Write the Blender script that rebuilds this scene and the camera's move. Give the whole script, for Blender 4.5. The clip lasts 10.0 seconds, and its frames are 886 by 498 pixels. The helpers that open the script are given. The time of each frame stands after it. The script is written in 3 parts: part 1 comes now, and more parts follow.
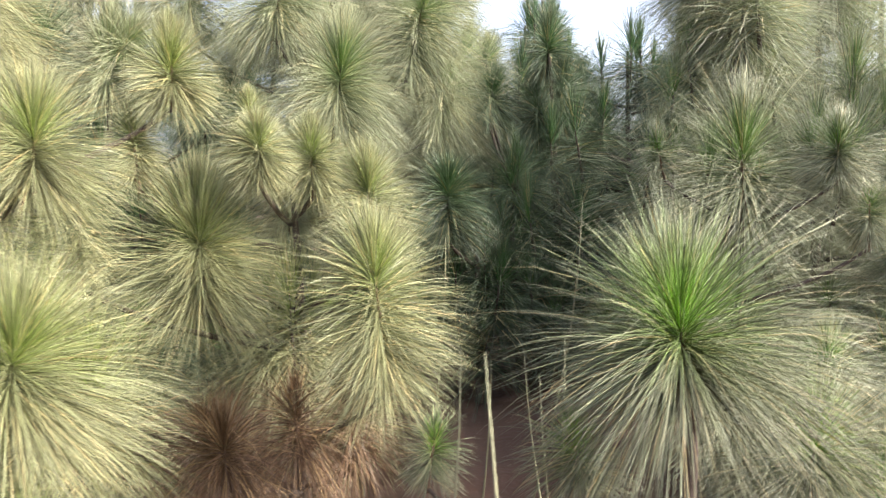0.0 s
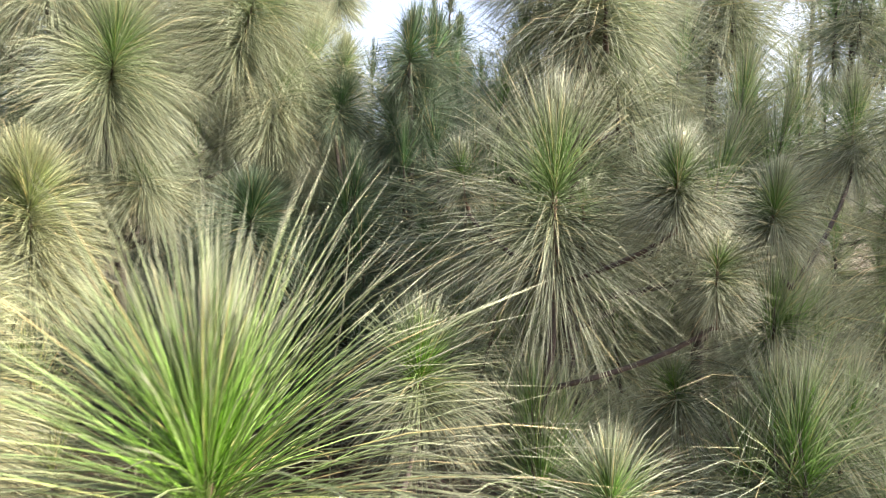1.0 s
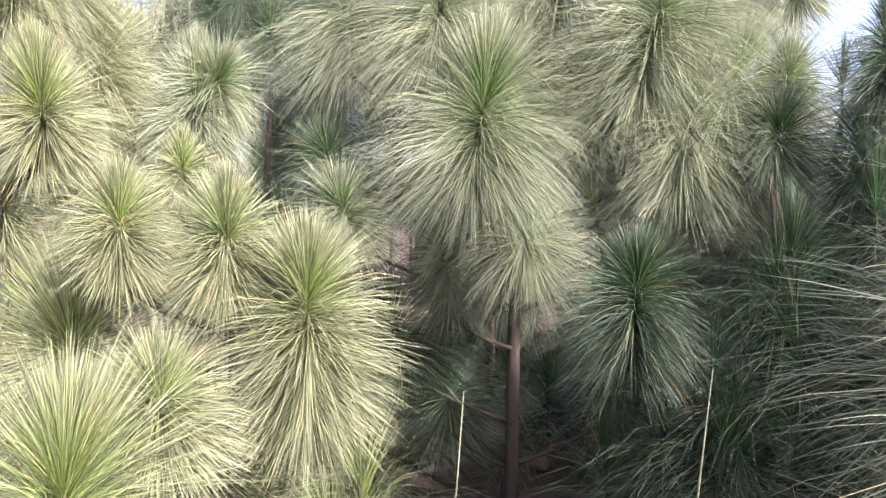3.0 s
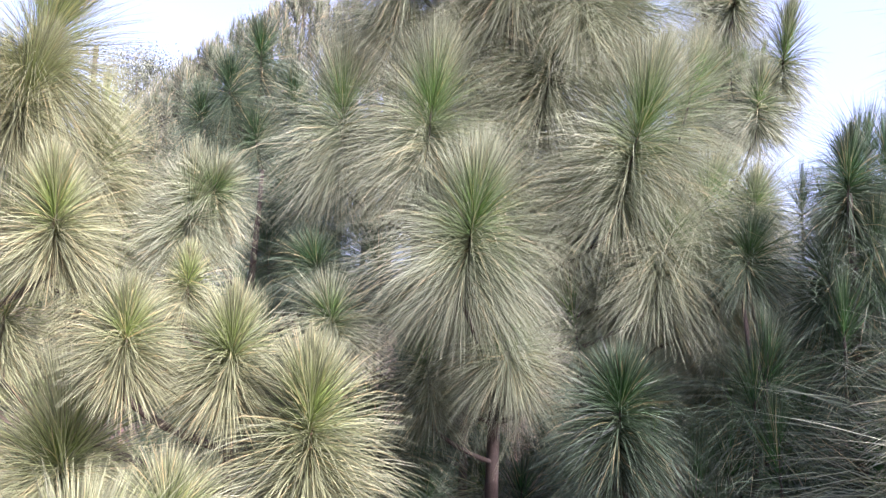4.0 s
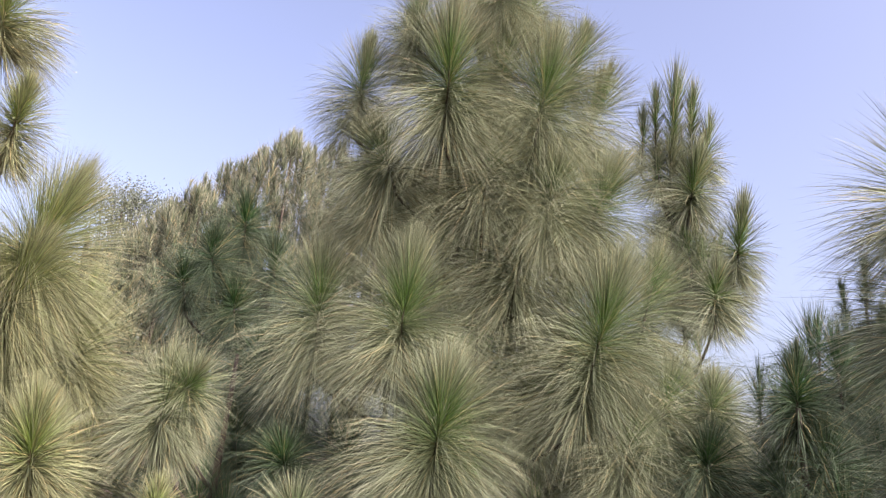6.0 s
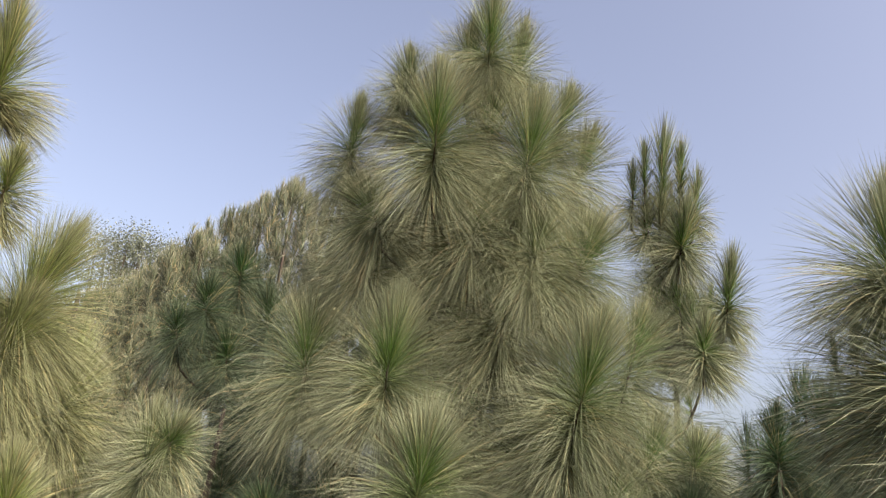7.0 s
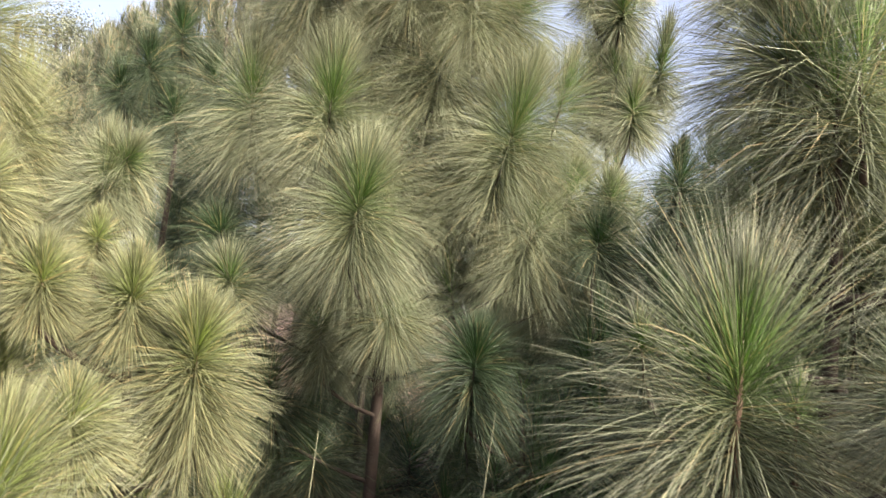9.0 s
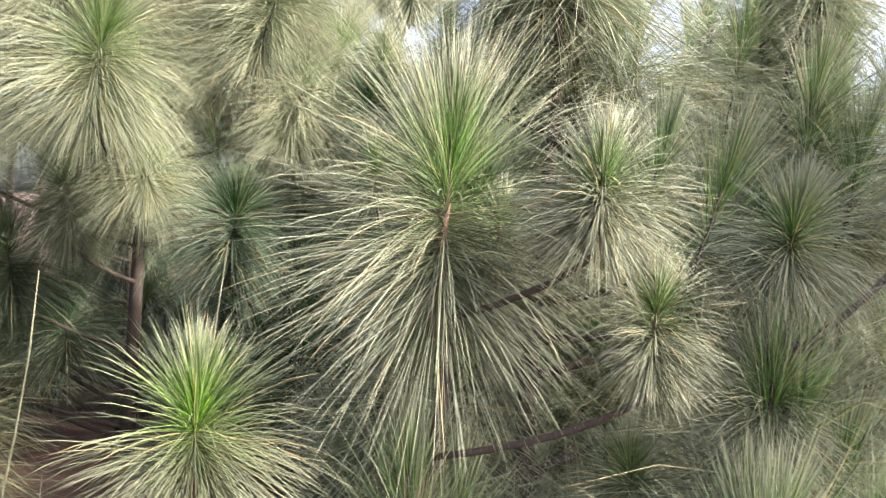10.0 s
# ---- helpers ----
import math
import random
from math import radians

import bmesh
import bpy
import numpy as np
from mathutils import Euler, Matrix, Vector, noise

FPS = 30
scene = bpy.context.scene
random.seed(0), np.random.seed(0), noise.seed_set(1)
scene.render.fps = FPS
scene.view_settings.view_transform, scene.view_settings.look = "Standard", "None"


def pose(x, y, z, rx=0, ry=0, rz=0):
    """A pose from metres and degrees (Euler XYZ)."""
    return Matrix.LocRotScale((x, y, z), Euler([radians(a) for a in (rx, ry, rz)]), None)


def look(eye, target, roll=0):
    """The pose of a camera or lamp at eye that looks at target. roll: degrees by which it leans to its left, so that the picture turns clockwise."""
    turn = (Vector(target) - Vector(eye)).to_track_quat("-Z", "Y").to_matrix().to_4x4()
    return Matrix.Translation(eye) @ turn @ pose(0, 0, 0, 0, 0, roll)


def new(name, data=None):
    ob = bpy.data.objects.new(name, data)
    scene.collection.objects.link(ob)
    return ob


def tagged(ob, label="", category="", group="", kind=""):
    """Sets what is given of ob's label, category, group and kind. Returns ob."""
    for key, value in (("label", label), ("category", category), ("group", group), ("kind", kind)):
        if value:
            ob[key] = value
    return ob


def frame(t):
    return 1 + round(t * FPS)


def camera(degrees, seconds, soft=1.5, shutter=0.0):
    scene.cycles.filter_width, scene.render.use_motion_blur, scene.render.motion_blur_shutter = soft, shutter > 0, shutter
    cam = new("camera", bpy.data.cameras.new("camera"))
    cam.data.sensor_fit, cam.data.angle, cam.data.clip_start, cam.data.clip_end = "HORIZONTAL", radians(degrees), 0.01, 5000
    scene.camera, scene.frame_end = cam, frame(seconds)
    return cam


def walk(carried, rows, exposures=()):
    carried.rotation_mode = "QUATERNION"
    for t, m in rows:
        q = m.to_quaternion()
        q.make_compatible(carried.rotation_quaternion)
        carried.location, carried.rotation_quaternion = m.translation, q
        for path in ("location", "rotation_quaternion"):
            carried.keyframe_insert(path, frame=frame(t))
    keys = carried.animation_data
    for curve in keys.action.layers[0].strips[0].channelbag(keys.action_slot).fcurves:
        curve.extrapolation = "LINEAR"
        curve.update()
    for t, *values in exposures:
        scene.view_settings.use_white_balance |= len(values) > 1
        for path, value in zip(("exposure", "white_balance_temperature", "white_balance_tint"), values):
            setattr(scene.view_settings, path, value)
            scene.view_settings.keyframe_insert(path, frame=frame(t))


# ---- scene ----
cam = camera(63.2, 10.0, soft=1.25, shutter=0.15)
PATH = [
    (0, (0.321, 0.127, 1.111), (0.112, 2.108, 0.933), -2.0),
    (0.5, (0.682, 0.49, 1.115), (0.435, 2.47, 0.971), 2.0),
    (1, (0.864, 0.834, 1.086), (0.76, 2.83, 1.004), 1.8),
    (1.5, (0.947, 1.164, 1.122), (0.485, 3.102, 0.954), 0.4),
    (2, (0.999, 1.454, 1.169), (-0.101, 3.123, 1.103), 2.7),
    (2.2, (0.979, 1.538, 1.176), (-0.244, 3.116, 1.074), 3.5),
    (3.3, (0.877, 1.521, 1.269), (-0.416, 3.046, 1.229), 1.6),
    (3.5, (0.851, 1.508, 1.279), (-0.391, 3.074, 1.331), 1.6),
    (4, (0.882, 1.439, 1.282), (-0.325, 3.02, 1.498), 2.9),
    (4.5, (0.88, 1.384, 1.364), (-0.282, 2.969, 1.737), 3.2),
    (5, (0.899, 1.338, 1.402), (-0.198, 2.967, 1.784), 2.6),
    (5.5, (0.921, 1.321, 1.455), (-0.206, 2.887, 1.981), 2.9),
    (5.7, (0.945, 1.313, 1.49), (-0.185, 2.87, 2.037), 4.2),
    (6.8, (1.071, 1.323, 1.525), (-0.062, 2.832, 2.188), 5.3),
    (7, (1.081, 1.305, 1.546), (-0.043, 2.807, 2.239), 5.2),
    (7.5, (1.127, 1.283, 1.553), (0.009, 2.775, 2.278), 4.5),
    (8, (1.171, 1.29, 1.45), (0.079, 2.874, 1.994), 4.6),
    (8.5, (1.192, 1.275, 1.321), (0.06, 2.89, 1.651), 4.0),
    (9, (1.222, 1.24, 1.231), (0.178, 2.935, 1.414), 4.8),
    (9.5, (1.322, 1.283, 1.13), (0.56, 3.132, 1.187), 3.7),
    (10, (1.355, 1.307, 1.101), (0.823, 3.234, 1.04), 4.8),
]
walk(cam, [(t, look(eye, target, roll)) for t, eye, target, roll in PATH],
     exposures=[(0, 1.66, 6450, 14), (1, 1.6, 6500, 14), (2.2, 1.76, 6150, 17), (3.5, 1.47, 5700, 30), (4.5, 1.26, 5620, 35), (5.5, 0.88, 6000, 30), (7, 0.39, 6850, 15), (8, 0.31, 7000, 13), (8.5, 0.6, 7050, 15),
                (9, 1.05, 6800, 15), (9.5, 1.3, 6550, 16), (10, 1.82, 6300, 18)])

# ---- daylight ----
SUN_FROM = Vector((0.92, -0.05, 0.63)).normalized()
world = bpy.data.worlds.new("sky")
scene.world = world
world.use_nodes = True
wn = world.node_tree.nodes
sky = wn.new("ShaderNodeTexSky")
sky.sky_type, sky.sun_disc = "NISHITA", False
sky.sun_elevation = math.asin(SUN_FROM.z)
sky.sun_rotation = math.atan2(SUN_FROM.x, SUN_FROM.y)
sky.air_density, sky.dust_density, sky.ozone_density = 1.0, 6.0, 2.5
wn["Background"].inputs["Strength"].default_value = 0.15
haze = wn.new("ShaderNodeHueSaturation")
haze.inputs["Saturation"].default_value, haze.inputs["Value"].default_value = 0.77, 1.55
haze.inputs["Hue"].default_value = 0.507
world.node_tree.links.new(sky.outputs["Color"], haze.inputs["Color"])
world.node_tree.links.new(haze.outputs["Color"], wn["Background"].inputs["Color"])
sun_data = bpy.data.lights.new("sun", "SUN")
sun_data.energy, sun_data.angle, sun_data.color = 5.0, radians(1.0), (1.0, 0.95, 0.87)
sun = new("sun", sun_data)
sun.matrix_world = look(SUN_FROM * 30, (0, 0, 0))


# ---- materials ----
def nodes_of(name):
    mat = bpy.data.materials.new(name)
    mat.use_nodes = True
    nt = mat.node_tree
    bsdf = nt.nodes["Principled BSDF"]
    return mat, nt, bsdf


def ramp(nt, source, stops):
    node = nt.nodes.new("ShaderNodeValToRGB")
    el = node.color_ramp.elements
    while len(el) < len(stops):
        el.new(0.5)
    for e, (p, c) in zip(el, stops):
        e.position, e.color = p, (*c, 1)
    nt.links.new(source, node.inputs["Fac"])
    return node.outputs["Color"]


def mix(nt, fac, a, b):
    node = nt.nodes.new("ShaderNodeMix")
    node.data_type = "RGBA"
    for sock, v in ((node.inputs["Factor"], fac), (node.inputs["A"], a), (node.inputs["B"], b)):
        if hasattr(v, "links"):
            nt.links.new(v, sock)
        else:
            sock.default_value = (*v, 1) if isinstance(v, tuple) else v
    return node.outputs["Result"]


def noise_of(nt, scale, detail=4.0, coord="Object"):
    tc = nt.nodes.new("ShaderNodeTexCoord")
    n = nt.nodes.new("ShaderNodeTexNoise")
    n.inputs["Scale"].default_value, n.inputs["Detail"].default_value = scale, detail
    nt.links.new(tc.outputs[coord], n.inputs["Vector"])
    return n.outputs["Fac"]


def bump(nt, bsdf, height, strength, distance):
    b = nt.nodes.new("ShaderNodeBump")
    b.inputs["Strength"].default_value, b.inputs["Distance"].default_value = strength, distance
    nt.links.new(height, b.inputs["Height"])
    nt.links.new(b.outputs["Normal"], bsdf.inputs["Normal"])


def needle_material(name, young, mid, old, tip, pale=0.75):
    """Pine needles: the uv 'needle' holds the way along the needle and a random number, the uv 'age' its place on the shoot."""
    mat, nt, bsdf = nodes_of(name)
    uv = nt.nodes.new("ShaderNodeUVMap")
    uv.uv_map = "needle"
    age = nt.nodes.new("ShaderNodeUVMap")
    age.uv_map = "age"
    s1, s2 = nt.nodes.new("ShaderNodeSeparateXYZ"), nt.nodes.new("ShaderNodeSeparateXYZ")
    nt.links.new(uv.outputs["UV"], s1.inputs["Vector"])
    nt.links.new(age.outputs["UV"], s2.inputs["Vector"])
    by_age = ramp(nt, s2.outputs["X"], [(0.0, old), (0.50, mid), (0.70, young), (1.0, young)])
    along = ramp(nt, s1.outputs["X"], [(0.0, (0, 0, 0)), (0.25, (0.12, 0.12, 0.12)), (pale, (1, 1, 1))])
    col = mix(nt, along, by_age, tip)
    dry = ramp(nt, s1.outputs["Y"], [(0.0, (0, 0, 0)), (0.92, (0, 0, 0)), (0.98, (0.7, 0.7, 0.7))])
    col = mix(nt, dry, col, (0.30, 0.22, 0.10))
    hue = nt.nodes.new("ShaderNodeHueSaturation")
    vary = nt.nodes.new("ShaderNodeMapRange")
    vary.inputs["To Min"].default_value, vary.inputs["To Max"].default_value = 0.4, 1.75
    nt.links.new(s1.outputs["Y"], vary.inputs["Value"])
    nt.links.new(vary.outputs["Result"], hue.inputs["Value"])
    nt.links.new(col, hue.inputs["Color"])
    col = hue.outputs["Color"]
    nt.links.new(col, bsdf.inputs["Base Color"])
    bsdf.inputs["Roughness"].default_value = 0.5
    bsdf.inputs["Specular IOR Level"].default_value = 0.4
    thin = nt.nodes.new("ShaderNodeBsdfTranslucent")
    nt.links.new(col, thin.inputs["Color"])
    both = nt.nodes.new("ShaderNodeMixShader")
    both.inputs["Fac"].default_value = 0.25
    nt.links.new(bsdf.outputs["BSDF"], both.inputs[1])
    nt.links.new(thin.outputs["BSDF"], both.inputs[2])
    nt.links.new(both.outputs["Shader"], nt.nodes["Material Output"].inputs["Surface"])
    return mat


green = needle_material("pine_needles_green", (0.080, 0.175, 0.022), (0.107, 0.135, 0.055), (0.145, 0.165, 0.092), (0.232, 0.252, 0.150), pale=0.66)
# yellow-green tint with the sunlight on these pines mixed into the colour
yellow = needle_material("pine_needles_sunlit_yellow_green", (0.140, 0.204, 0.030), (0.137, 0.155, 0.064), (0.165, 0.160, 0.080), (0.214, 0.224, 0.116))
bright = needle_material("pine_needles_fresh_green", (0.140, 0.330, 0.010), (0.113, 0.149, 0.046), (0.131, 0.139, 0.080), (0.208, 0.214, 0.135), pale=0.88)
grey = needle_material("pine_needles_grey_green", (0.080, 0.195, 0.013), (0.105, 0.135, 0.052), (0.150, 0.165, 0.098), (0.268, 0.282, 0.182))
# needles darkened to put shade on the dimmer pines into their colour
shade_green = needle_material("pine_needles_shade_darkened", (0.032, 0.095, 0.018), (0.044, 0.072, 0.030), (0.046, 0.062, 0.036), (0.072, 0.100, 0.054))
dry = needle_material("dry_brown_needles", (0.12, 0.075, 0.038), (0.11, 0.066, 0.034), (0.09, 0.050, 0.028), (0.15, 0.095, 0.050))
# tips paler than the rest to colour in sun on the brush tops
distant = needle_material("pine_needles_distant", (0.075, 0.100, 0.045), (0.070, 0.086, 0.045), (0.060, 0.070, 0.048), (0.225, 0.228, 0.145))


def bark_material(name, a, b, scale):
    mat, nt, bsdf = nodes_of(name)
    n = noise_of(nt, scale)
    fine = noise_of(nt, scale * 6)
    col = ramp(nt, n, [(0.3, a), (0.7, b)])
    col = mix(nt, fine, col, (a[0] * 0.6, a[1] * 0.6, a[2] * 0.6))
    nt.links.new(col, bsdf.inputs["Base Color"])
    bsdf.inputs["Roughness"].default_value = 0.85
    bump(nt, bsdf, fine, 0.7, 0.004)
    return mat


bark = bark_material("grey_brown_bark", (0.055, 0.038, 0.027), (0.10, 0.070, 0.050), 30)
twig_bark = bark_material("red_brown_twig_bark", (0.15, 0.093, 0.055), (0.24, 0.160, 0.098), 60)
bud_mat = bark_material("pale_bud_scales", (0.55, 0.42, 0.24), (0.70, 0.60, 0.40), 160)


# ---- mesh builders ----
def mesh_from(name, verts, quads, tris, mat, uvs=None):
    """A smooth mesh from arrays of vertices, quads and triangles; uvs: name -> (n, 2) per vertex."""
    me = bpy.data.meshes.new(name)
    verts = np.asarray(verts, np.float32)
    quads, tris = np.asarray(quads, np.int32).reshape(-1, 4), np.asarray(tris, np.int32).reshape(-1, 3)
    loops = np.concatenate([quads.ravel(), tris.ravel()])
    starts = np.concatenate([np.arange(len(quads)) * 4, len(quads) * 4 + np.arange(len(tris)) * 3]).astype(np.int32)
    me.vertices.add(len(verts))
    me.vertices.foreach_set("co", verts.ravel())
    me.loops.add(len(loops))
    me.loops.foreach_set("vertex_index", loops)
    me.polygons.add(len(starts))
    me.polygons.foreach_set("loop_start", starts)
    for key, uv in (uvs or {}).items():
        layer = me.uv_layers.new(name=key)
        layer.data.foreach_set("uv", np.asarray(uv, np.float32)[loops].ravel())
    me.update(calc_edges=True)
    me.validate()
    me.shade_smooth()
    me.materials.append(mat)
    return me


def tube(name, path, radii, mat, sides=7, rough=0.0, rng=None):
    """A tapered tube along a path, closed at its end."""
    path = [Vector(p) for p in path]
    verts, quads, tris = [], [], []
    for i, p in enumerate(path):
        d = (path[min(i + 1, len(path) - 1)] - path[max(i - 1, 0)]).normalized()
        x = d.orthogonal().normalized()
        y = d.cross(x)
        for k in range(sides):
            a = 2 * math.pi * k / sides
            r = radii[i] * (1 + (rng.uniform(-rough, rough) if rng is not None else 0))
            verts.append(p + x * math.cos(a) * r + y * math.sin(a) * r)
    for i in range(len(path) - 1):
        for k in range(sides):
            a, b = i * sides + k, i * sides + (k + 1) % sides
            quads.append((a, b, b + sides, a + sides))
    for j, base in ((0, 0), (1, (len(path) - 1) * sides)):
        verts.append(path[-j] if j else path[0])
        c = len(verts) - 1
        for k in range(sides):
            a, b = base + k, base + (k + 1) % sides
            tris.append((c, a, b) if j else (c, b, a))
    return mesh_from(name, [tuple(v) for v in verts], quads, tris, mat)


def needles_mesh(top, spread, drop, n, lean, mat, rng, rings=4, radius=0.001, candle=False, splay=0.14, sides=2, droop=1.0):
    """One shoot's needles round its crown at the origin: upright ones at the tip, arching ones below, hanging ones at the foot."""
    axis = np.array([lean[0], lean[1], 1.0])
    axis /= np.linalg.norm(axis)
    side = np.cross(axis, [0.3, 1, 0.1])
    side /= np.linalg.norm(side)
    other = np.cross(axis, side)
    nl = spread * 1.3 if candle else min(max(spread * (1.10 + 0.26 * droop), 0.11), 0.44)
    up = max(0.46 * top, 0.05)
    tip = max(top - up, 0.3 * nl) / nl
    down = max(drop - 0.74 * nl, 0.05)
    per = 3
    m = n // per
    v = rng.uniform(0, 1, m)
    s = np.where(v < 0.60, -down * np.clip(1 - v / 0.60, 0, 1) ** 0.9, up * np.clip((v - 0.60) / 0.40, 0, 1) ** 0.9)
    turn = rng.uniform(0, 2 * np.pi, m)
    p1, p2, p3 = rng.uniform(0, 6.28, 3)
    turn = turn + 0.22 * np.sin(3 * turn + p1) + 0.11 * np.sin(9 * turn + p2 + 9 * v)
    if candle:
        th = np.interp(v, [0, 0.5, 1], [60, 35, 8])
    else:
        th = np.interp(v, [0, 0.2, 0.4, 0.54, 0.60, 0.65, 0.73, 0.86, 1], [128, 116, 100, 82, 52, 34, 23, 12, 4])
        th = th + 8 * np.sin(4 * turn + p3 + 5 * v)
    th = np.radians(np.clip(th + rng.normal(0, 1, m) * np.interp(v, [0, 0.6, 1], [13, 10, 6]), 1, 150))
    lock = rng.uniform(0.45, 1.5, m)
    base = np.outer(s, axis)
    turn, th, base, v, s, lock = (np.repeat(a, per, axis=0) for a in (turn, th, base, v, s, lock))
    k = m * per
    turn = turn + rng.normal(0, splay, k) / np.maximum(np.sin(th), 0.2)
    th = th + rng.normal(0, splay, k)
    base = base + np.outer(rng.normal(0, 0.012, k), axis)
    d = np.cos(th)[:, None] * axis + np.sin(th)[:, None] * (np.cos(turn)[:, None] * side + np.sin(turn)[:, None] * other)
    sag = np.interp(v, [0, 0.2, 0.4, 0.54, 0.61, 0.70, 1], [0.7, 0.95, 1.15, 1.2, 0.7, 0.2, 0.03]) * lock * rng.uniform(0.7, 1.3, k) * droop
    if candle:
        sag *= 0.3
    length = nl * rng.triangular(0.5, 1.0, 1.18, k) * np.interp(v, [0, 0.4, 0.6, 0.75, 0.9, 1], [0.95, 1.05, 0.95, (0.9 + tip) / 2, tip * 1.05, tip])
    p = base + d * 0.004
    step = length / rings
    cols = []
    cur = d.copy()
    ref = np.where(np.abs(d[:, 2:3]) > 0.9, [[1.0, 0, 0]], [[0, 0, 1.0]])
    twist = rng.uniform(0, 2 * np.pi, k)
    wob = rng.normal(0, 0.07, (k, 3))
    for i in range(rings + 1):
        u = i / rings
        if i:
            p = p + cur * step[:, None]
        cur = d + wob * u + np.outer(sag * u ** 1.3, [0, 0, -1])
        cur /= np.linalg.norm(cur, axis=1)[:, None]
        if i == rings:
            cols.append(p[:, None, :])
            break
        a = np.cross(cur, ref)
        a /= np.linalg.norm(a, axis=1)[:, None] + 1e-9
        b = np.cross(cur, a)
        r = radius * (1.0 - 0.35 * u)
        ring = [p + r * (np.cos(twist + q)[:, None] * a + np.sin(twist + q)[:, None] * b) for q in (2 * np.pi * j / sides for j in range(sides))]
        cols.append(np.stack(ring, 1))
    verts = np.concatenate(cols, 1)
    per_needle = verts.shape[1]
    off = (np.arange(k) * per_needle)[:, None]
    quads, tris = [], []
    faces = sides if sides > 2 else 1
    for i in range(rings - 1):
        for q in range(faces):
            a, b = sides * i + q, sides * i + (q + 1) % sides
            quads.append(off + np.array([[a, b, b + sides, a + sides]]))
    for q in range(faces):
        tris.append(off + np.array([[sides * (rings - 1) + q, sides * (rings - 1) + (q + 1) % sides, sides * rings]]))
    along = np.concatenate([np.repeat(np.arange(rings) / rings, sides), [1.0]])
    rand = rng.uniform(0, 1, k)
    uv1 = np.stack([np.tile(along, k), np.repeat(rand, per_needle)], 1)
    uv2 = np.stack([np.repeat(np.clip(v, 0, 1), per_needle), np.zeros(k * per_needle)], 1)
    return mesh_from("needles", verts.reshape(-1, 3), np.concatenate(quads) if quads else [], np.concatenate(tris), mat, {"needle": uv1, "age": uv2}), up, down


def stem_mesh(lean, up, down, rng, skin, k=0.85):
    a = Vector((lean[0], lean[1], 1)).normalized()
    pts, rad = [], []
    for i in range(8):
        q = i / 7
        pts.append(a * (-down - 0.06 + q * (up + down + 0.06)) + Vector((rng.normal(0, 0.002), rng.normal(0, 0.002), 0)))
        rad.append((0.0095 - 0.0055 * q) * k)
    return tube("shoot", pts, rad, skin, 8, 0.18, rng)


def bud_mesh(kind, rng):
    h, r = (0.035, 0.007) if kind == "bud" else (0.05, 0.008)
    pts = [(0, 0, h * q) for q in (0, 0.25, 0.55, 0.85, 1.0)]
    return tube("bud", pts, [r * 0.8, r, r * 0.85, r * 0.45, r * 0.1], bud_mat, 8, 0.1, rng)


def under(ob, parent):
    ob.parent = parent
    return ob


def bend(a, b, lift, n=7):
    """Points of a limb that leaves at a, sags out and turns up into b."""
    a, b = Vector(a), Vector(b)
    c = Vector((b.x * 0.7 + a.x * 0.3, b.y * 0.7 + a.y * 0.3, a.z + 0.45 * (b.z - a.z) + lift))
    return [(1 - q) ** 2 * a + 2 * q * (1 - q) * c + q * q * b for q in (i / (n - 1) for i in range(n))]


def pine(label, place, height, seed=1, thick=0.028, group="young pines"):
    """A pine's base and trunk; shoots are set on it with shoot() or filled in with whorls()."""
    rng = np.random.default_rng(seed)
    tree = tagged(new("pine_tree"), label, "pine tree", group)
    tree.location = (place[0], place[1], 0)
    pts, rad = [], []
    for i in range(13):
        q = i / 12
        pts.append((0.02 * math.sin(3 * q + seed), 0.02 * math.cos(2.3 * q + seed) - 0.02 * math.cos(seed), -0.05 + q * (height - 0.15)))
        rad.append(thick * (1.15 - 0.85 * q))
    trunk = under(new("trunk", tube("trunk", pts, rad, bark, 10, 0.08, rng)), tree)
    tree["height"] = height
    return tree


def shoot(tree, at, lean, top, spread, drop, n, mat, bud="", rings=3, radius=0.001, limb=True, splay=0.14, sides=2, droop=1.0):
    """A shoot with its crown at a place of the world, its needles, its bud and the limb that carries it from the trunk."""
    rng = np.random.default_rng(int(abs(at[0]) * 7919 + abs(at[1]) * 4177 + abs(at[2]) * 1877))
    me, up, down = needles_mesh(top, spread, drop, n, lean, mat, rng, rings, radius, bud == "candle", splay, sides, droop)
    local = Vector(at) - tree.location
    k = 0.85 if mat not in (grey, bright) else 1.3 if spread > 0.26 else 0.6
    stem = under(new("shoot", stem_mesh(lean, up, down, rng, bark if mat in (green, shade_green) else twig_bark, k)), tree)
    stem.location = local
    under(new("needles", me), stem)
    if bud:
        b = under(new("bud", bud_mesh(bud, rng)), stem)
        b.location = Vector((lean[0], lean[1], 1)).normalized() * up
    if limb:
        foot = local - Vector((lean[0], lean[1], 1)).normalized() * (down + 0.05)
        out = math.hypot(foot.x, foot.y)
        z = min(max(foot.z - 0.4 * out - 0.03, 0.06), tree["height"] * 0.9)
        if out > 0.05:
            pts = bend((0, 0, z), foot, 0.0)
            under(new("branch", tube("branch", pts, [(0.0115 - 0.0004 * i) * k for i in range(7)], bark, 7, 0.1, rng)), tree)
    return stem


# shoots of common form, shared by the trees that fill the stand
KIT = {}


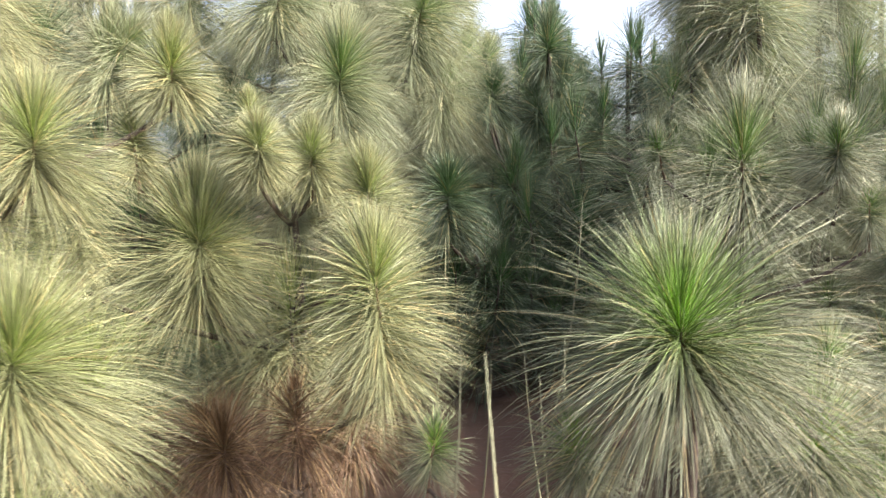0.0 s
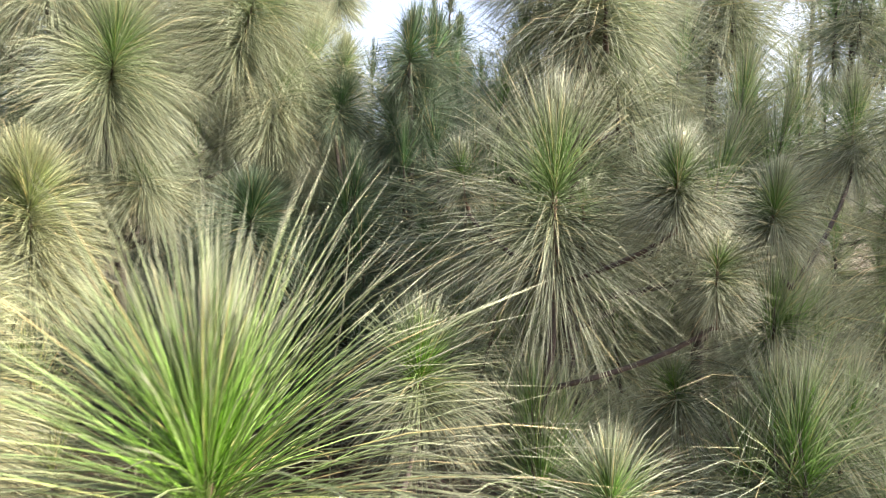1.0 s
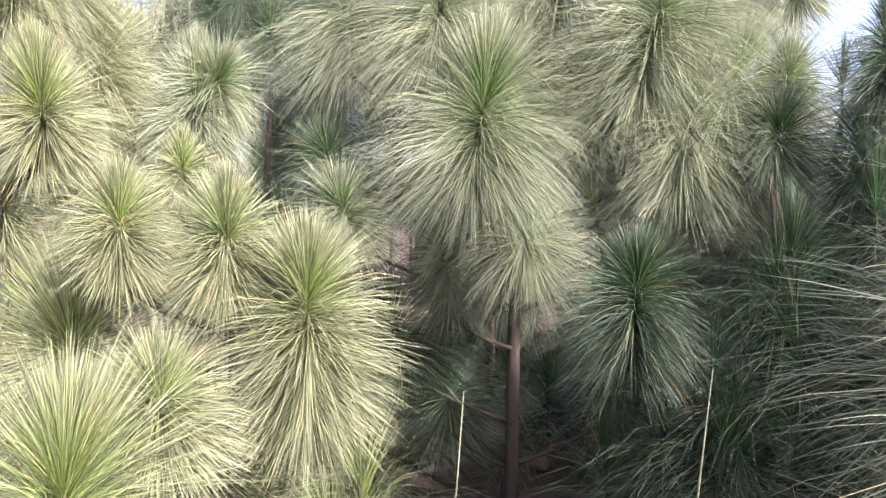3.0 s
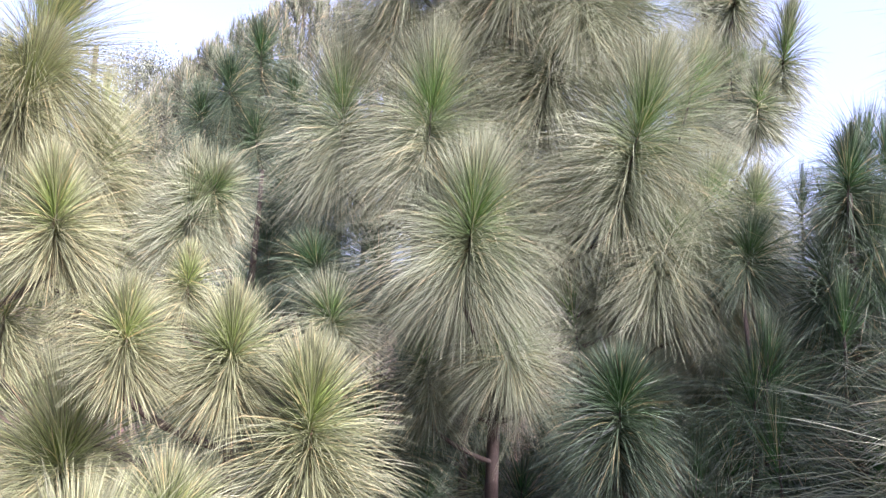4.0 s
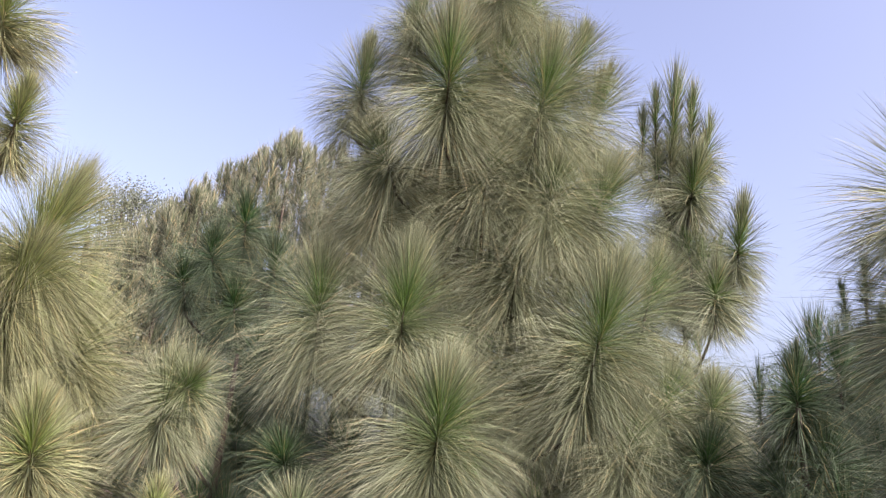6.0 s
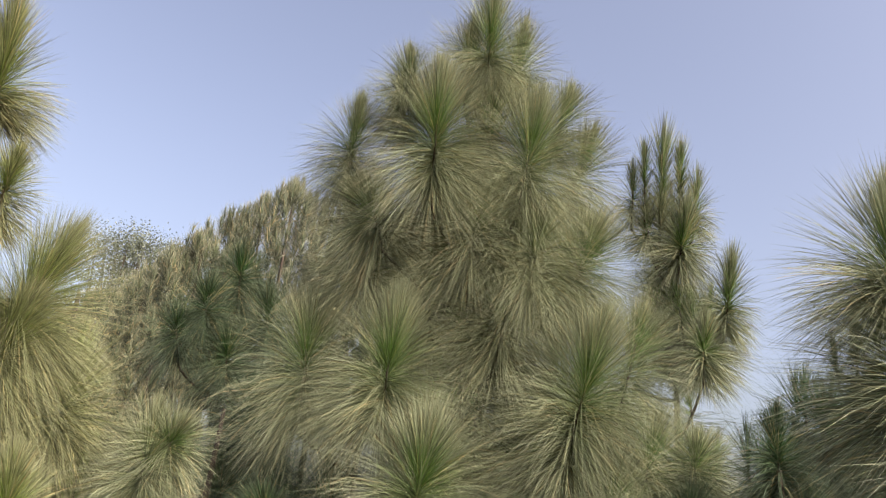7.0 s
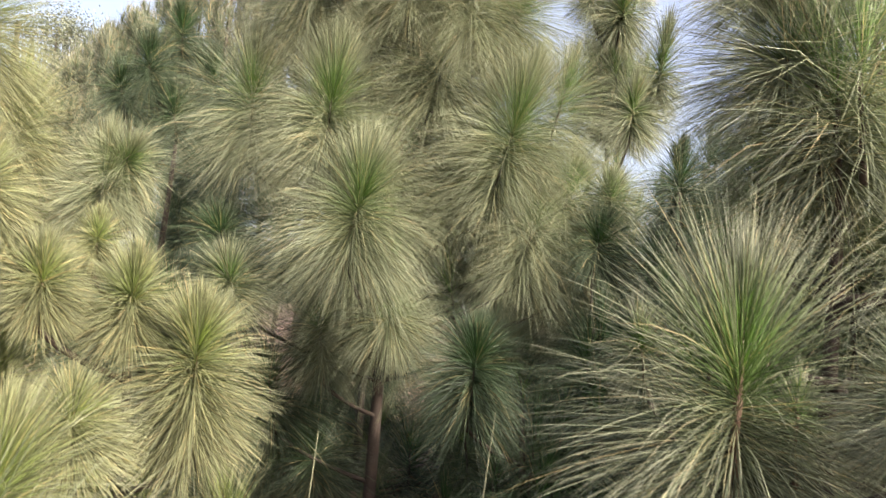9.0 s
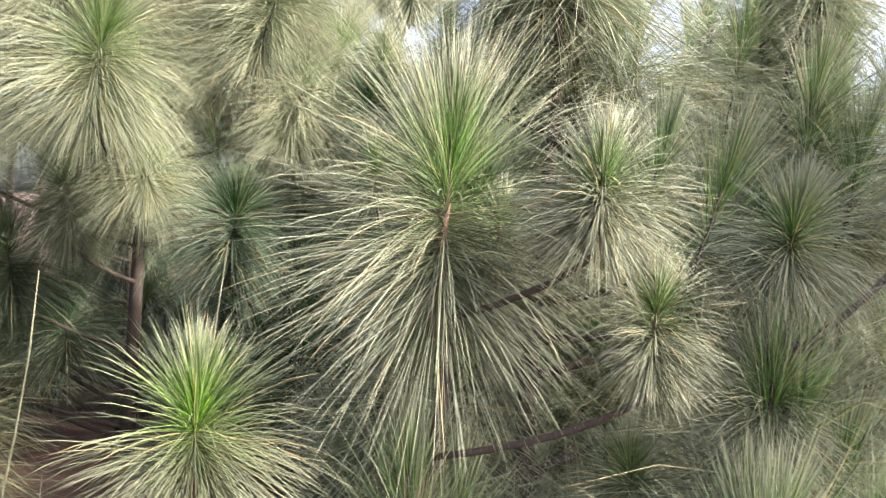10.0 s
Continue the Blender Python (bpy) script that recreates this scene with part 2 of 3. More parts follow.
def kit(kind, mat, variant):
    key = (kind, mat.name, variant)
    if key not in KIT:
        rng = np.random.default_rng(variant * 17 + len(kind))
        if kind == "mid":
            me, up, down = needles_mesh(0.33, 0.28, 0.44, 435, (0, 0), mat, rng, 2, 0.0012, splay=0.065)
        elif kind == "fine":
            me, up, down = needles_mesh(0.33, 0.26, 0.42, 600, (0, 0), mat, rng, 2, 0.0009, splay=0.14)
        elif kind == "low":
            me, up, down = needles_mesh(0.30, 0.29, 0.44, 340, (0, 0), mat, rng, 2, 0.0020, splay=0.10)
        else:
            me, up, down = needles_mesh(0.36, 0.26, 0.30, 66, (0, 0), mat, rng, 1, 0.012)
        KIT[key] = (me, stem_mesh((0, 0), up, down, rng, bark), down)
    return KIT[key]


def whorls(tree, kind, mat, count, low, high, wide, seed, clear=None, shape=0.75, inner=0.45, leader=False):
    """Fills a pine with shoots on limbs in whorls, wide at the foot and narrow at the top."""
    rng = np.random.default_rng(seed)
    made = 0
    if leader:
        me, twig, down = kit(kind, mat, 0)
        stem = under(new("shoot", twig), tree)
        stem.location = (0, 0, tree["height"] - 0.25)
        under(new("needles", me), stem)
    while made < count:
        q = rng.uniform(0, 1)
        z = low + (high - low) * q
        reach = wide * (1 - q) ** shape * rng.uniform(inner, 1.0)
        turn = rng.uniform(0, 2 * math.pi)
        p = Vector((reach * math.cos(turn), reach * math.sin(turn), z))
        made += 1
        if clear and clear(p + tree.location):
            continue
        me, twig, down = kit(kind, mat, int(rng.integers(0, 5)))
        stem = under(new("shoot", twig), tree)
        tilt = 0.35 * reach / max(wide, 0.1)
        stem.matrix_basis = Matrix.LocRotScale(p, Euler((-tilt * math.sin(turn), tilt * math.cos(turn), rng.uniform(0, 6.28))), Vector((1, 1, 1)) * rng.uniform(0.8, 1.15))
        under(new("needles", me), stem)
        if reach > 0.1:
            foot = p - Vector((0, 0, down))
            pts = bend((0, 0, max(0.06, foot.z - 0.3 * reach)), foot, 0.0, 5)
            under(new("branch", tube("branch", pts, [0.012 - 0.0016 * i for i in range(5)], bark, 5)), tree)


def far_crown(tree, count, low, high, wide, seed, mat, shape=0.5):
    """The crown of a far pine: a mass of short brushes of stiff needles, uneven at its outline, in one mesh."""
    rng = np.random.default_rng(seed)
    verts, tris, uv1, uv2 = [], [], [], []
    for i in range(count):
        q = rng.uniform(0, 1) ** 0.9
        reach = wide * (1 - q) ** shape * math.sqrt(rng.uniform(0.15, 1.0)) if i else 0.0
        turn = rng.uniform(0, 2 * math.pi)
        c = np.array([reach * math.cos(turn), reach * math.sin(turn), low + (high - low) * (q if i else 1.0)])
        m = 70
        v = rng.uniform(0, 1, m)
        th = np.radians(np.interp(v, [0, 0.5, 1], [70, 38, 8]) + rng.normal(0, 12, m))
        tu = rng.uniform(0, 2 * math.pi, m)
        d = np.stack([np.sin(th) * np.cos(tu), np.sin(th) * np.sin(tu), np.cos(th)], 1)
        base = c + np.outer(v * 0.36 - 0.08, [0, 0, 1])
        tip = base + d * rng.uniform(0.15, 0.30, m)[:, None]
        a = np.cross(d, rng.normal(0, 1, (m, 3)))
        a *= 0.0052 / np.linalg.norm(a, axis=1)[:, None]
        o = len(verts) * 3 * m + np.arange(m)[:, None] * 3
        verts.append(np.stack([base - a, base + a, tip], 1).reshape(-1, 3))
        tris.append(o + np.array([[0, 1, 2]]))
        uv1.append(np.stack([np.tile([0, 0, 1.0], m), np.repeat(rng.uniform(0, 1, m), 3)], 1))
        uv2.append(np.stack([np.repeat(v, 3), np.zeros(3 * m)], 1))
    me = mesh_from("crown", np.concatenate(verts), [], np.concatenate(tris), mat, {"needle": np.concatenate(uv1), "age": np.concatenate(uv2)})
    return under(new("crown", me), tree)


# ---- ground ----
def ground_mesh():
    rng = np.random.default_rng(5)
    xs = np.concatenate([[-900, -200, -60, -20], np.linspace(-8, 9, 120), [20, 60, 200, 900]])
    ys = np.concatenate([[-900, -200, -60, -20], np.linspace(-5, 14, 130), [25, 60, 200, 900]])
    verts = []
    for y in ys:
        for x in xs:
            near = max(0.0, 1 - max(abs(x) - 6, abs(y - 4) - 7, 0) / 6)
            z = near * (0.07 * noise.noise((x * 0.9, y * 0.9, 0)) + 0.035 * noise.noise((x * 4, y * 4, 3)) + 0.015 * noise.noise((x * 13, y * 13, 7)))
            verts.append((x, y, z))
    w = len(xs)
    quads = [(j * w + i, j * w + i + 1, (j + 1) * w + i + 1, (j + 1) * w + i) for j in range(len(ys) - 1) for i in range(w - 1)]
    mat, nt, bsdf = nodes_of("red_soil_with_needle_litter")
    n1, n2 = noise_of(nt, 3.0), noise_of(nt, 40.0)
    col = ramp(nt, n1, [(0.35, (0.075, 0.036, 0.023)), (0.6, (0.125, 0.062, 0.037))])
    col = mix(nt, n2, col, (0.08, 0.05, 0.03))
    nt.links.new(col, bsdf.inputs["Base Color"])
    bsdf.inputs["Roughness"].default_value = 0.95
    bump(nt, bsdf, n2, 0.8, 0.01)
    return mesh_from("ground", verts, quads, [], mat)


ground = tagged(new("ground", ground_mesh()), "red-brown bare soil under the young pines", "ground", kind="structure")

# ---- the pines that stand close to the way ----

tall_T = pine("tall young pine with long drooping grey-green needle tufts", (-0.72, 3.95), 3.55, seed=3)
shoot(tall_T, (-0.451, 3.334, 1.607), (0.19, -0.06), 0.327, 0.315, 0.487, 4826, green, radius=0.00068, splay=0.085)
shoot(tall_T, (-1.158, 3.410, 2.087), (0.10, -0.13), 0.379, 0.338, 0.547, 4168, green, radius=0.00068, splay=0.085)
shoot(tall_T, (-0.758, 3.473, 2.050), (0.15, -0.09), 0.416, 0.327, 0.512, 4388, green, radius=0.00068, splay=0.085)
shoot(tall_T, (-1.020, 3.550, 2.531), (-0.04, -0.23), 0.288, 0.284, 0.316, 3510, green, radius=0.00068, splay=0.085)
shoot(tall_T, (-0.470, 3.863, 2.362), (0.21, -0.04), 0.392, 0.300, 0.484, 4168, green, radius=0.00068, splay=0.085)
shoot(tall_T, (-0.145, 3.953, 2.033), (0.28, 0.01), 0.435, 0.389, 0.660, 5046, green, radius=0.00068, splay=0.085)
shoot(tall_T, (-0.047, 4.204, 2.212), (0.25, -0.01), 0.337, 0.275, 0.611, 2667, green, radius=0.00068, splay=0.085)
shoot(tall_T, (-0.485, 3.641, 1.200), (0.04, -0.17), 0.204, 0.242, 0.292, 3510, green, radius=0.00068, splay=0.085)
shoot(tall_T, (-0.383, 4.185, 2.648), (0.34, 0.06), 0.406, 0.353, 0.525, 2667, green, radius=0.00068, splay=0.085)
shoot(tall_T, (-0.467, 3.590, 3.514), (0.25, -0.33), 0.382, 0.241, 0.318, 3290, green, radius=0.00068, splay=0.085)
shoot(tall_T, (-0.591, 3.418, 3.018), (0.25, -0.34), 0.402, 0.302, 0.508, 4168, green, radius=0.00068, splay=0.085)
shoot(tall_T, (-0.331, 3.749, 3.014), (0.34, -0.27), 0.368, 0.325, 0.525, 4168, green, radius=0.00068, splay=0.085)
shoot(tall_T, (-0.443, 3.800, 3.534), (0.33, -0.28), 0.305, 0.222, 0.302, 3071, green, radius=0.00068, splay=0.085)
shoot(tall_T, (-0.585, 3.601, 3.454), (0.26, -0.33), 0.307, 0.231, 0.323, 3071, green, radius=0.00068, splay=0.085)
shoot(tall_T, (-0.498, 3.676, 3.174), (0.26, -0.33), 0.285, 0.266, 0.427, 3510, green, radius=0.00068, splay=0.085)
shoot(tall_T, (-0.915, 3.552, 3.335), (0.21, -0.36), 0.206, 0.222, 0.332, 2632, green, radius=0.00068, splay=0.085)
shoot(tall_T, (-0.310, 4.007, 3.328), (0.43, -0.20), 0.226, 0.222, 0.363, 2632, green, radius=0.00068, splay=0.085)
shoot(tall_T, (-0.914, 3.460, 2.732), (-0.05, -0.56), 0.222, 0.271, 0.359, 3510, green, radius=0.00068, splay=0.085)
shoot(tall_T, (-0.546, 3.680, 2.708), (0.26, -0.33), 0.223, 0.294, 0.462, 3510, green, radius=0.00068, splay=0.085)
shoot(tall_T, (-0.322, 3.831, 2.610), (0.32, -0.28), 0.196, 0.289, 0.455, 3510, green, radius=0.00068, splay=0.085)
shoot(tall_T, (-1.076, 3.418, 3.100), (0.34, -0.26), 0.297, 0.216, 0.382, 3290, green, radius=0.00068, splay=0.085)
shoot(tall_T, (-0.871, 3.531, 3.437), (0.21, -0.36), 0.220, 0.193, 0.242, 2632, green, radius=0.00068, splay=0.085)
shoot(tall_T, (-0.278, 4.141, 3.117), (0.46, -0.18), 0.300, 0.267, 0.453, 2246, green, radius=0.00068, splay=0.085)
shoot(tall_T, (-0.215, 4.047, 2.608), (0.54, -0.12), 0.282, 0.325, 0.497, 4168, green, radius=0.00068, splay=0.085)
shoot(tall_T, (-0.426, 4.586, 2.367), (0.23, -0.03), 0.226, 0.356, 0.665, 2246, green, radius=0.00068, splay=0.085)
shoot(tall_T, (-0.591, 4.471, 2.015), (0.13, -0.10), 0.218, 0.351, 0.655, 2246, green, radius=0.00068, splay=0.085)
shoot(tall_T, (-0.327, 4.568, 1.552), (0.03, -0.18), 0.155, 0.308, 0.570, 1966, green, radius=0.00068, splay=0.085)
shoot(tall_T, (-0.477, 4.321, 2.249), (0.20, -0.05), 0.239, 0.336, 0.598, 2387, green, radius=0.00068, splay=0.085)
shoot(tall_T, (-0.183, 4.423, 1.870), (0.16, -0.08), 0.176, 0.320, 0.517, 2387, green, radius=0.00068, splay=0.085)
shoot(tall_T, (-0.305, 4.127, 1.640), (0.08, -0.14), 0.162, 0.300, 0.535, 2387, green, radius=0.00068, splay=0.085)
shoot(tall_T, (-0.493, 4.018, 1.812), (0.14, -0.09), 0.166, 0.280, 0.492, 3510, green, radius=0.00068, splay=0.085)
# the next three shoots take the darkened needles as painted shade
shoot(tall_T, (-1.539, 3.568, 1.775), (-0.03, -0.22), 0.204, 0.289, 0.477, 3290, shade_green, radius=0.00068, splay=0.085)
shoot(tall_T, (-1.109, 3.622, 1.518), (0.00, -0.20), 0.165, 0.280, 0.440, 3510, shade_green, radius=0.00068, splay=0.085)
shoot(tall_T, (-1.639, 3.479, 1.534), (-0.03, -0.22), 0.189, 0.231, 0.387, 2632, shade_green, radius=0.00068, splay=0.085)
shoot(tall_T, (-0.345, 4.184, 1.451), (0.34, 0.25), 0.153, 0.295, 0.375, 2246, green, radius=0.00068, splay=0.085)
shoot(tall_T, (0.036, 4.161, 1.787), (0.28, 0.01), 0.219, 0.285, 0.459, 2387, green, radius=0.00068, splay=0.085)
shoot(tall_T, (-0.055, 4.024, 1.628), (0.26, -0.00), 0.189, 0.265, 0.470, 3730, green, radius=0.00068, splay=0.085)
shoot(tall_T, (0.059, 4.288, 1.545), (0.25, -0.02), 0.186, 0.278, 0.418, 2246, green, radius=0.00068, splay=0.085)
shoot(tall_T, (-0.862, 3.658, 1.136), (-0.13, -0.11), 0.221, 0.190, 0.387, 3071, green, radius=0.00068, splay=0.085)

# shade-coloured shoots added low to darken the sunlit soil behind
shoot(tall_T, (-1.080, 3.620, 0.850), (-0.10, -0.15), 0.160, 0.280, 0.420, 1800, shade_green, radius=0.0009, splay=0.1)
shoot(tall_T, (-0.950, 3.800, 0.560), (-0.08, -0.12), 0.150, 0.260, 0.380, 1600, shade_green, radius=0.0009, splay=0.1)
shoot(tall_T, (-1.300, 3.900, 0.620), (-0.12, -0.10), 0.150, 0.280, 0.400, 1600, shade_green, radius=0.0009, splay=0.1)

pine_G = pine("young pine with yellowish needle tufts behind the tall pine", (0.02, 4.75), 1.75, seed=43)
shoot(pine_G, (0.091, 4.672, 1.631), (0.09, -0.13), 0.397, 0.198, 0.371, 2240, green, radius=0.001, splay=0.1)
shoot(pine_G, (-0.091, 4.365, 1.553), (0.03, -0.18), 0.141, 0.259, 0.353, 2240, green, radius=0.001, splay=0.1)
shoot(pine_G, (-0.201, 4.676, 1.439), (0.00, -0.01), 0.201, 0.301, 0.427, 2380, green, radius=0.001, splay=0.1)
shoot(pine_G, (0.028, 4.487, 1.380), (0.03, -0.18), 0.141, 0.259, 0.353, 1959, green, radius=0.001, splay=0.1)

side_S = pine("young pine with green needle tufts and drooping lower needles", (-1.55, 3.3), 2.1, seed=48)
shoot(side_S, (-1.241, 2.819, 1.590), (0.15, -0.09), 0.301, 0.192, 0.211, 3159, green, radius=0.0008, splay=0.12, droop=0.8)
# this shoot wears the darkened needles in place of shade
shoot(side_S, (-1.068, 3.242, 1.478), (-0.27, -0.22), 0.116, 0.184, 0.163, 2457, shade_green, radius=0.0008, splay=0.12, droop=0.8)
shoot(side_S, (-0.801, 3.071, 1.289), (-0.19, -0.16), 0.101, 0.180, 0.235, 2457, green, radius=0.0008, splay=0.12, droop=0.8)
shoot(side_S, (-1.181, 2.856, 1.690), (0.72, 0.02), 0.114, 0.177, 0.216, 2457, green, radius=0.0008, splay=0.12, droop=0.8)

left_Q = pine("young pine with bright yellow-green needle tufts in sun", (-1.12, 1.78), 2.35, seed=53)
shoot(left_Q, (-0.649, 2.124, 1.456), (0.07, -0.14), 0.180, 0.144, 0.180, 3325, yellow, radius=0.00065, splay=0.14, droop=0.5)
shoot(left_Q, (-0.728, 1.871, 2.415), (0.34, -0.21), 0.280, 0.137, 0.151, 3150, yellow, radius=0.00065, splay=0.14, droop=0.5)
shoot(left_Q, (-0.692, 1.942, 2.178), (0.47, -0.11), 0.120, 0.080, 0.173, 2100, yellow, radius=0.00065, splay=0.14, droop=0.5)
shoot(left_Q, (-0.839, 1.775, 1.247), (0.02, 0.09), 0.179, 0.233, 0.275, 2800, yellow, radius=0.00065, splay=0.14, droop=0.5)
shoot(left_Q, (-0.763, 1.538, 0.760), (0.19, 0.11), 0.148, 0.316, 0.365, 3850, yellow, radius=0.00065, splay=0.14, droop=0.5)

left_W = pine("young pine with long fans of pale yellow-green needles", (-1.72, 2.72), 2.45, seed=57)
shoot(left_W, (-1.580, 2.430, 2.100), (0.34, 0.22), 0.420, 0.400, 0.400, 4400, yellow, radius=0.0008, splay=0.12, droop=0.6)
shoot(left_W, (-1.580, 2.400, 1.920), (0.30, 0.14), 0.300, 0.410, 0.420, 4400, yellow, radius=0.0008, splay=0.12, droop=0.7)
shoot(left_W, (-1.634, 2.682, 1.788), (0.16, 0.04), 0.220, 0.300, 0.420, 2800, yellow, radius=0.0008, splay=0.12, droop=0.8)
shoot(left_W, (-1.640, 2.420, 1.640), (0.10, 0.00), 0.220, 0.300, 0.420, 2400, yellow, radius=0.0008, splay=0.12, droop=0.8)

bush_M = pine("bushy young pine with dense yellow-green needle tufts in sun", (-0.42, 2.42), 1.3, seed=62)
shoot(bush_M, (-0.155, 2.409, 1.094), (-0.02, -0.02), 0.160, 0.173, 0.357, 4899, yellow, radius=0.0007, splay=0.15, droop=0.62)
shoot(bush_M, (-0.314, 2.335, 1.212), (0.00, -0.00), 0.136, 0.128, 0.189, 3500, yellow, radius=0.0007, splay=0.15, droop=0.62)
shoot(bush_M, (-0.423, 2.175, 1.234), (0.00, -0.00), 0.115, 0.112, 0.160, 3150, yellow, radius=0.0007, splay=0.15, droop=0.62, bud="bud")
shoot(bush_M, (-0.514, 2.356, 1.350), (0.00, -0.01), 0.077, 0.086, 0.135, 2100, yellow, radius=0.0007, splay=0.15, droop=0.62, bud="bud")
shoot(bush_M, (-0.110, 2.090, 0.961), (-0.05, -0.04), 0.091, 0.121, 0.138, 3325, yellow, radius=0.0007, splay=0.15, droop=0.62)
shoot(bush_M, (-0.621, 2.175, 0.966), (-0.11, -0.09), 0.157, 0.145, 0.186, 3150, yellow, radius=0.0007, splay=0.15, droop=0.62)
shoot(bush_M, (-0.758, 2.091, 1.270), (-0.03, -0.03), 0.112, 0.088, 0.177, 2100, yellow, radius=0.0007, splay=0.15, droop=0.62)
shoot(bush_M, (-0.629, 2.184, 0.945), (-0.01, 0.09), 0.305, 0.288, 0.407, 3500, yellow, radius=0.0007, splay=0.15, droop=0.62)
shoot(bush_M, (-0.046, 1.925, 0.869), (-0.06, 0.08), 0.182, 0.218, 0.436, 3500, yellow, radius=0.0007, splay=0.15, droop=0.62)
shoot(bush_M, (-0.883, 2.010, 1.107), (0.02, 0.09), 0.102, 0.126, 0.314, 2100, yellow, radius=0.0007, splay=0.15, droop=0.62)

bush_A = pine("low young pine topped by one bright green needle tuft", (0.66, 1.56), 0.9, seed=73)
shoot(bush_A, (0.616, 1.485, 0.812), (-0.05, 0.08), 0.195, 0.307, 0.307, 2200, bright, rings=4, radius=0.0007, splay=0.18, sides=3, droop=0.65)
shoot(bush_A, (0.919, 1.644, 0.537), (0.14, 0.10), 0.095, 0.212, 0.235, 1530, bright, rings=4, radius=0.0007, splay=0.18, sides=3, droop=0.65)
shoot(bush_A, (0.110, 1.758, 0.499), (0.16, 0.10), 0.074, 0.080, 0.107, 595, bright, rings=4, radius=0.0007, splay=0.18, sides=3, droop=0.65)
shoot(bush_A, (0.752, 2.220, 0.775), (-0.04, 0.03), 0.155, 0.165, 0.165, 1300, bright, rings=4, radius=0.0007, splay=0.18, sides=3, droop=0.65)
shoot(bush_A, (0.428, 1.594, 0.551), (-0.15, 0.07), 0.072, 0.129, 0.141, 850, bright, rings=4, radius=0.0007, splay=0.18, sides=3, droop=0.65)

pine_B = pine("young pine with open pale drooping needles and red-brown stem", (1.038, 2.502), 1.1, seed=79)
shoot(pine_B, (1.028, 2.492, 1.154), (0.00, 0.05), 0.281, 0.308, 0.467, 1450, grey, rings=4, radius=0.00068, splay=0.17, sides=3, droop=0.6)
shoot(pine_B, (0.810, 2.700, 1.200), (-0.20, -0.01), 0.111, 0.097, 0.088, 562, grey, rings=4, radius=0.00078, splay=0.17, sides=3, droop=0.6)
shoot(pine_B, (1.288, 2.432, 1.177), (0.03, 0.05), 0.129, 0.135, 0.158, 1700, grey, rings=3, radius=0.0006, splay=0.17, sides=3, droop=0.6)
shoot(pine_B, (1.383, 2.440, 0.995), (-0.00, 0.05), 0.103, 0.100, 0.165, 1200, grey, rings=3, radius=0.0006, splay=0.17, sides=3, droop=0.6)
shoot(pine_B, (1.106, 2.575, 1.106), (0.01, 0.05), 0.069, 0.088, 0.059, 375, grey, rings=4, radius=0.00078, splay=0.17, sides=3, droop=0.6)

pine_E = pine("young pine with dark green cored needle tufts", (1.62, 2.62), 1.05, seed=85)
shoot(pine_E, (1.611, 2.719, 1.130), (0.12, 0.08), 0.150, 0.137, 0.128, 2100, grey, radius=0.0007, splay=0.16, droop=0.75)
shoot(pine_E, (1.595, 2.650, 0.847), (0.16, 0.09), 0.126, 0.141, 0.160, 2100, grey, radius=0.0007, splay=0.16, droop=0.75)
shoot(pine_E, (1.373, 2.682, 0.660), (-0.18, -0.00), 0.082, 0.143, 0.122, 1400, grey, radius=0.0007, splay=0.16, droop=0.75)
shoot(pine_E, (1.092, 2.011, 0.624), (-0.05, 0.06), 0.106, 0.153, 0.165, 1680, grey, radius=0.0007, splay=0.16, droop=0.75)
shoot(pine_E, (1.980, 3.089, 1.362), (0.02, 0.04), 0.260, 0.190, 0.224, 1680, grey, radius=0.0007, splay=0.16, droop=0.75)

pine_N = pine("young pine with dense dull green needle tufts", (1.15, 2.95), 2.0, seed=91)
shoot(pine_N, (1.030, 2.960, 1.868), (0.10, -0.08), 0.250, 0.250, 0.260, 3600, green, radius=0.0007, splay=0.12, droop=0.5)
shoot(pine_N, (0.999, 3.013, 2.104), (0.06, -0.05), 0.262, 0.225, 0.250, 3600, green, radius=0.0007, splay=0.12, droop=0.5)
shoot(pine_N, (1.170, 3.110, 1.676), (0.12, 0.03), 0.135, 0.160, 0.120, 1400, green, radius=0.0008, splay=0.14, droop=0.7)

# shadow behind the side pine is carried by this one's needle colour
dark_K = pine("young pine behind the others, needles darkened for shade", (-3.0, 4.3), 3.2, seed=95)
shoot(dark_K, (-2.854, 4.068, 2.675), (0.29, -0.30), 0.241, 0.277, 0.443, 1959, shade_green, radius=0.001, splay=0.1)
shoot(dark_K, (-2.798, 4.239, 2.948), (0.28, -0.31), 0.251, 0.269, 0.461, 1959, shade_green, radius=0.001, splay=0.1)
shoot(dark_K, (-2.953, 3.954, 2.492), (0.14, -0.42), 0.217, 0.235, 0.397, 1680, shade_green, radius=0.001, splay=0.1)
shoot(dark_K, (-2.718, 4.192, 2.373), (0.21, -0.36), 0.217, 0.289, 0.433, 1680, shade_green, radius=0.001, splay=0.1)
shoot(dark_K, (-2.698, 4.448, 2.690), (0.21, -0.36), 0.231, 0.288, 0.461, 1680, shade_green, radius=0.001, splay=0.1)

# its shade is coloured in with the darkened needles
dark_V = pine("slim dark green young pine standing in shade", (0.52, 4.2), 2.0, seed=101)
shoot(dark_V, (0.509, 4.186, 1.834), (0.06, -0.15), 0.230, 0.150, 0.300, 2240, shade_green, radius=0.001, splay=0.1)
shoot(dark_V, (0.578, 4.219, 1.601), (0.07, -0.14), 0.197, 0.186, 0.353, 2240, shade_green, radius=0.001, splay=0.1)
shoot(dark_V, (0.447, 4.203, 1.513), (0.03, -0.18), 0.180, 0.180, 0.360, 2240, shade_green, radius=0.001, splay=0.1)
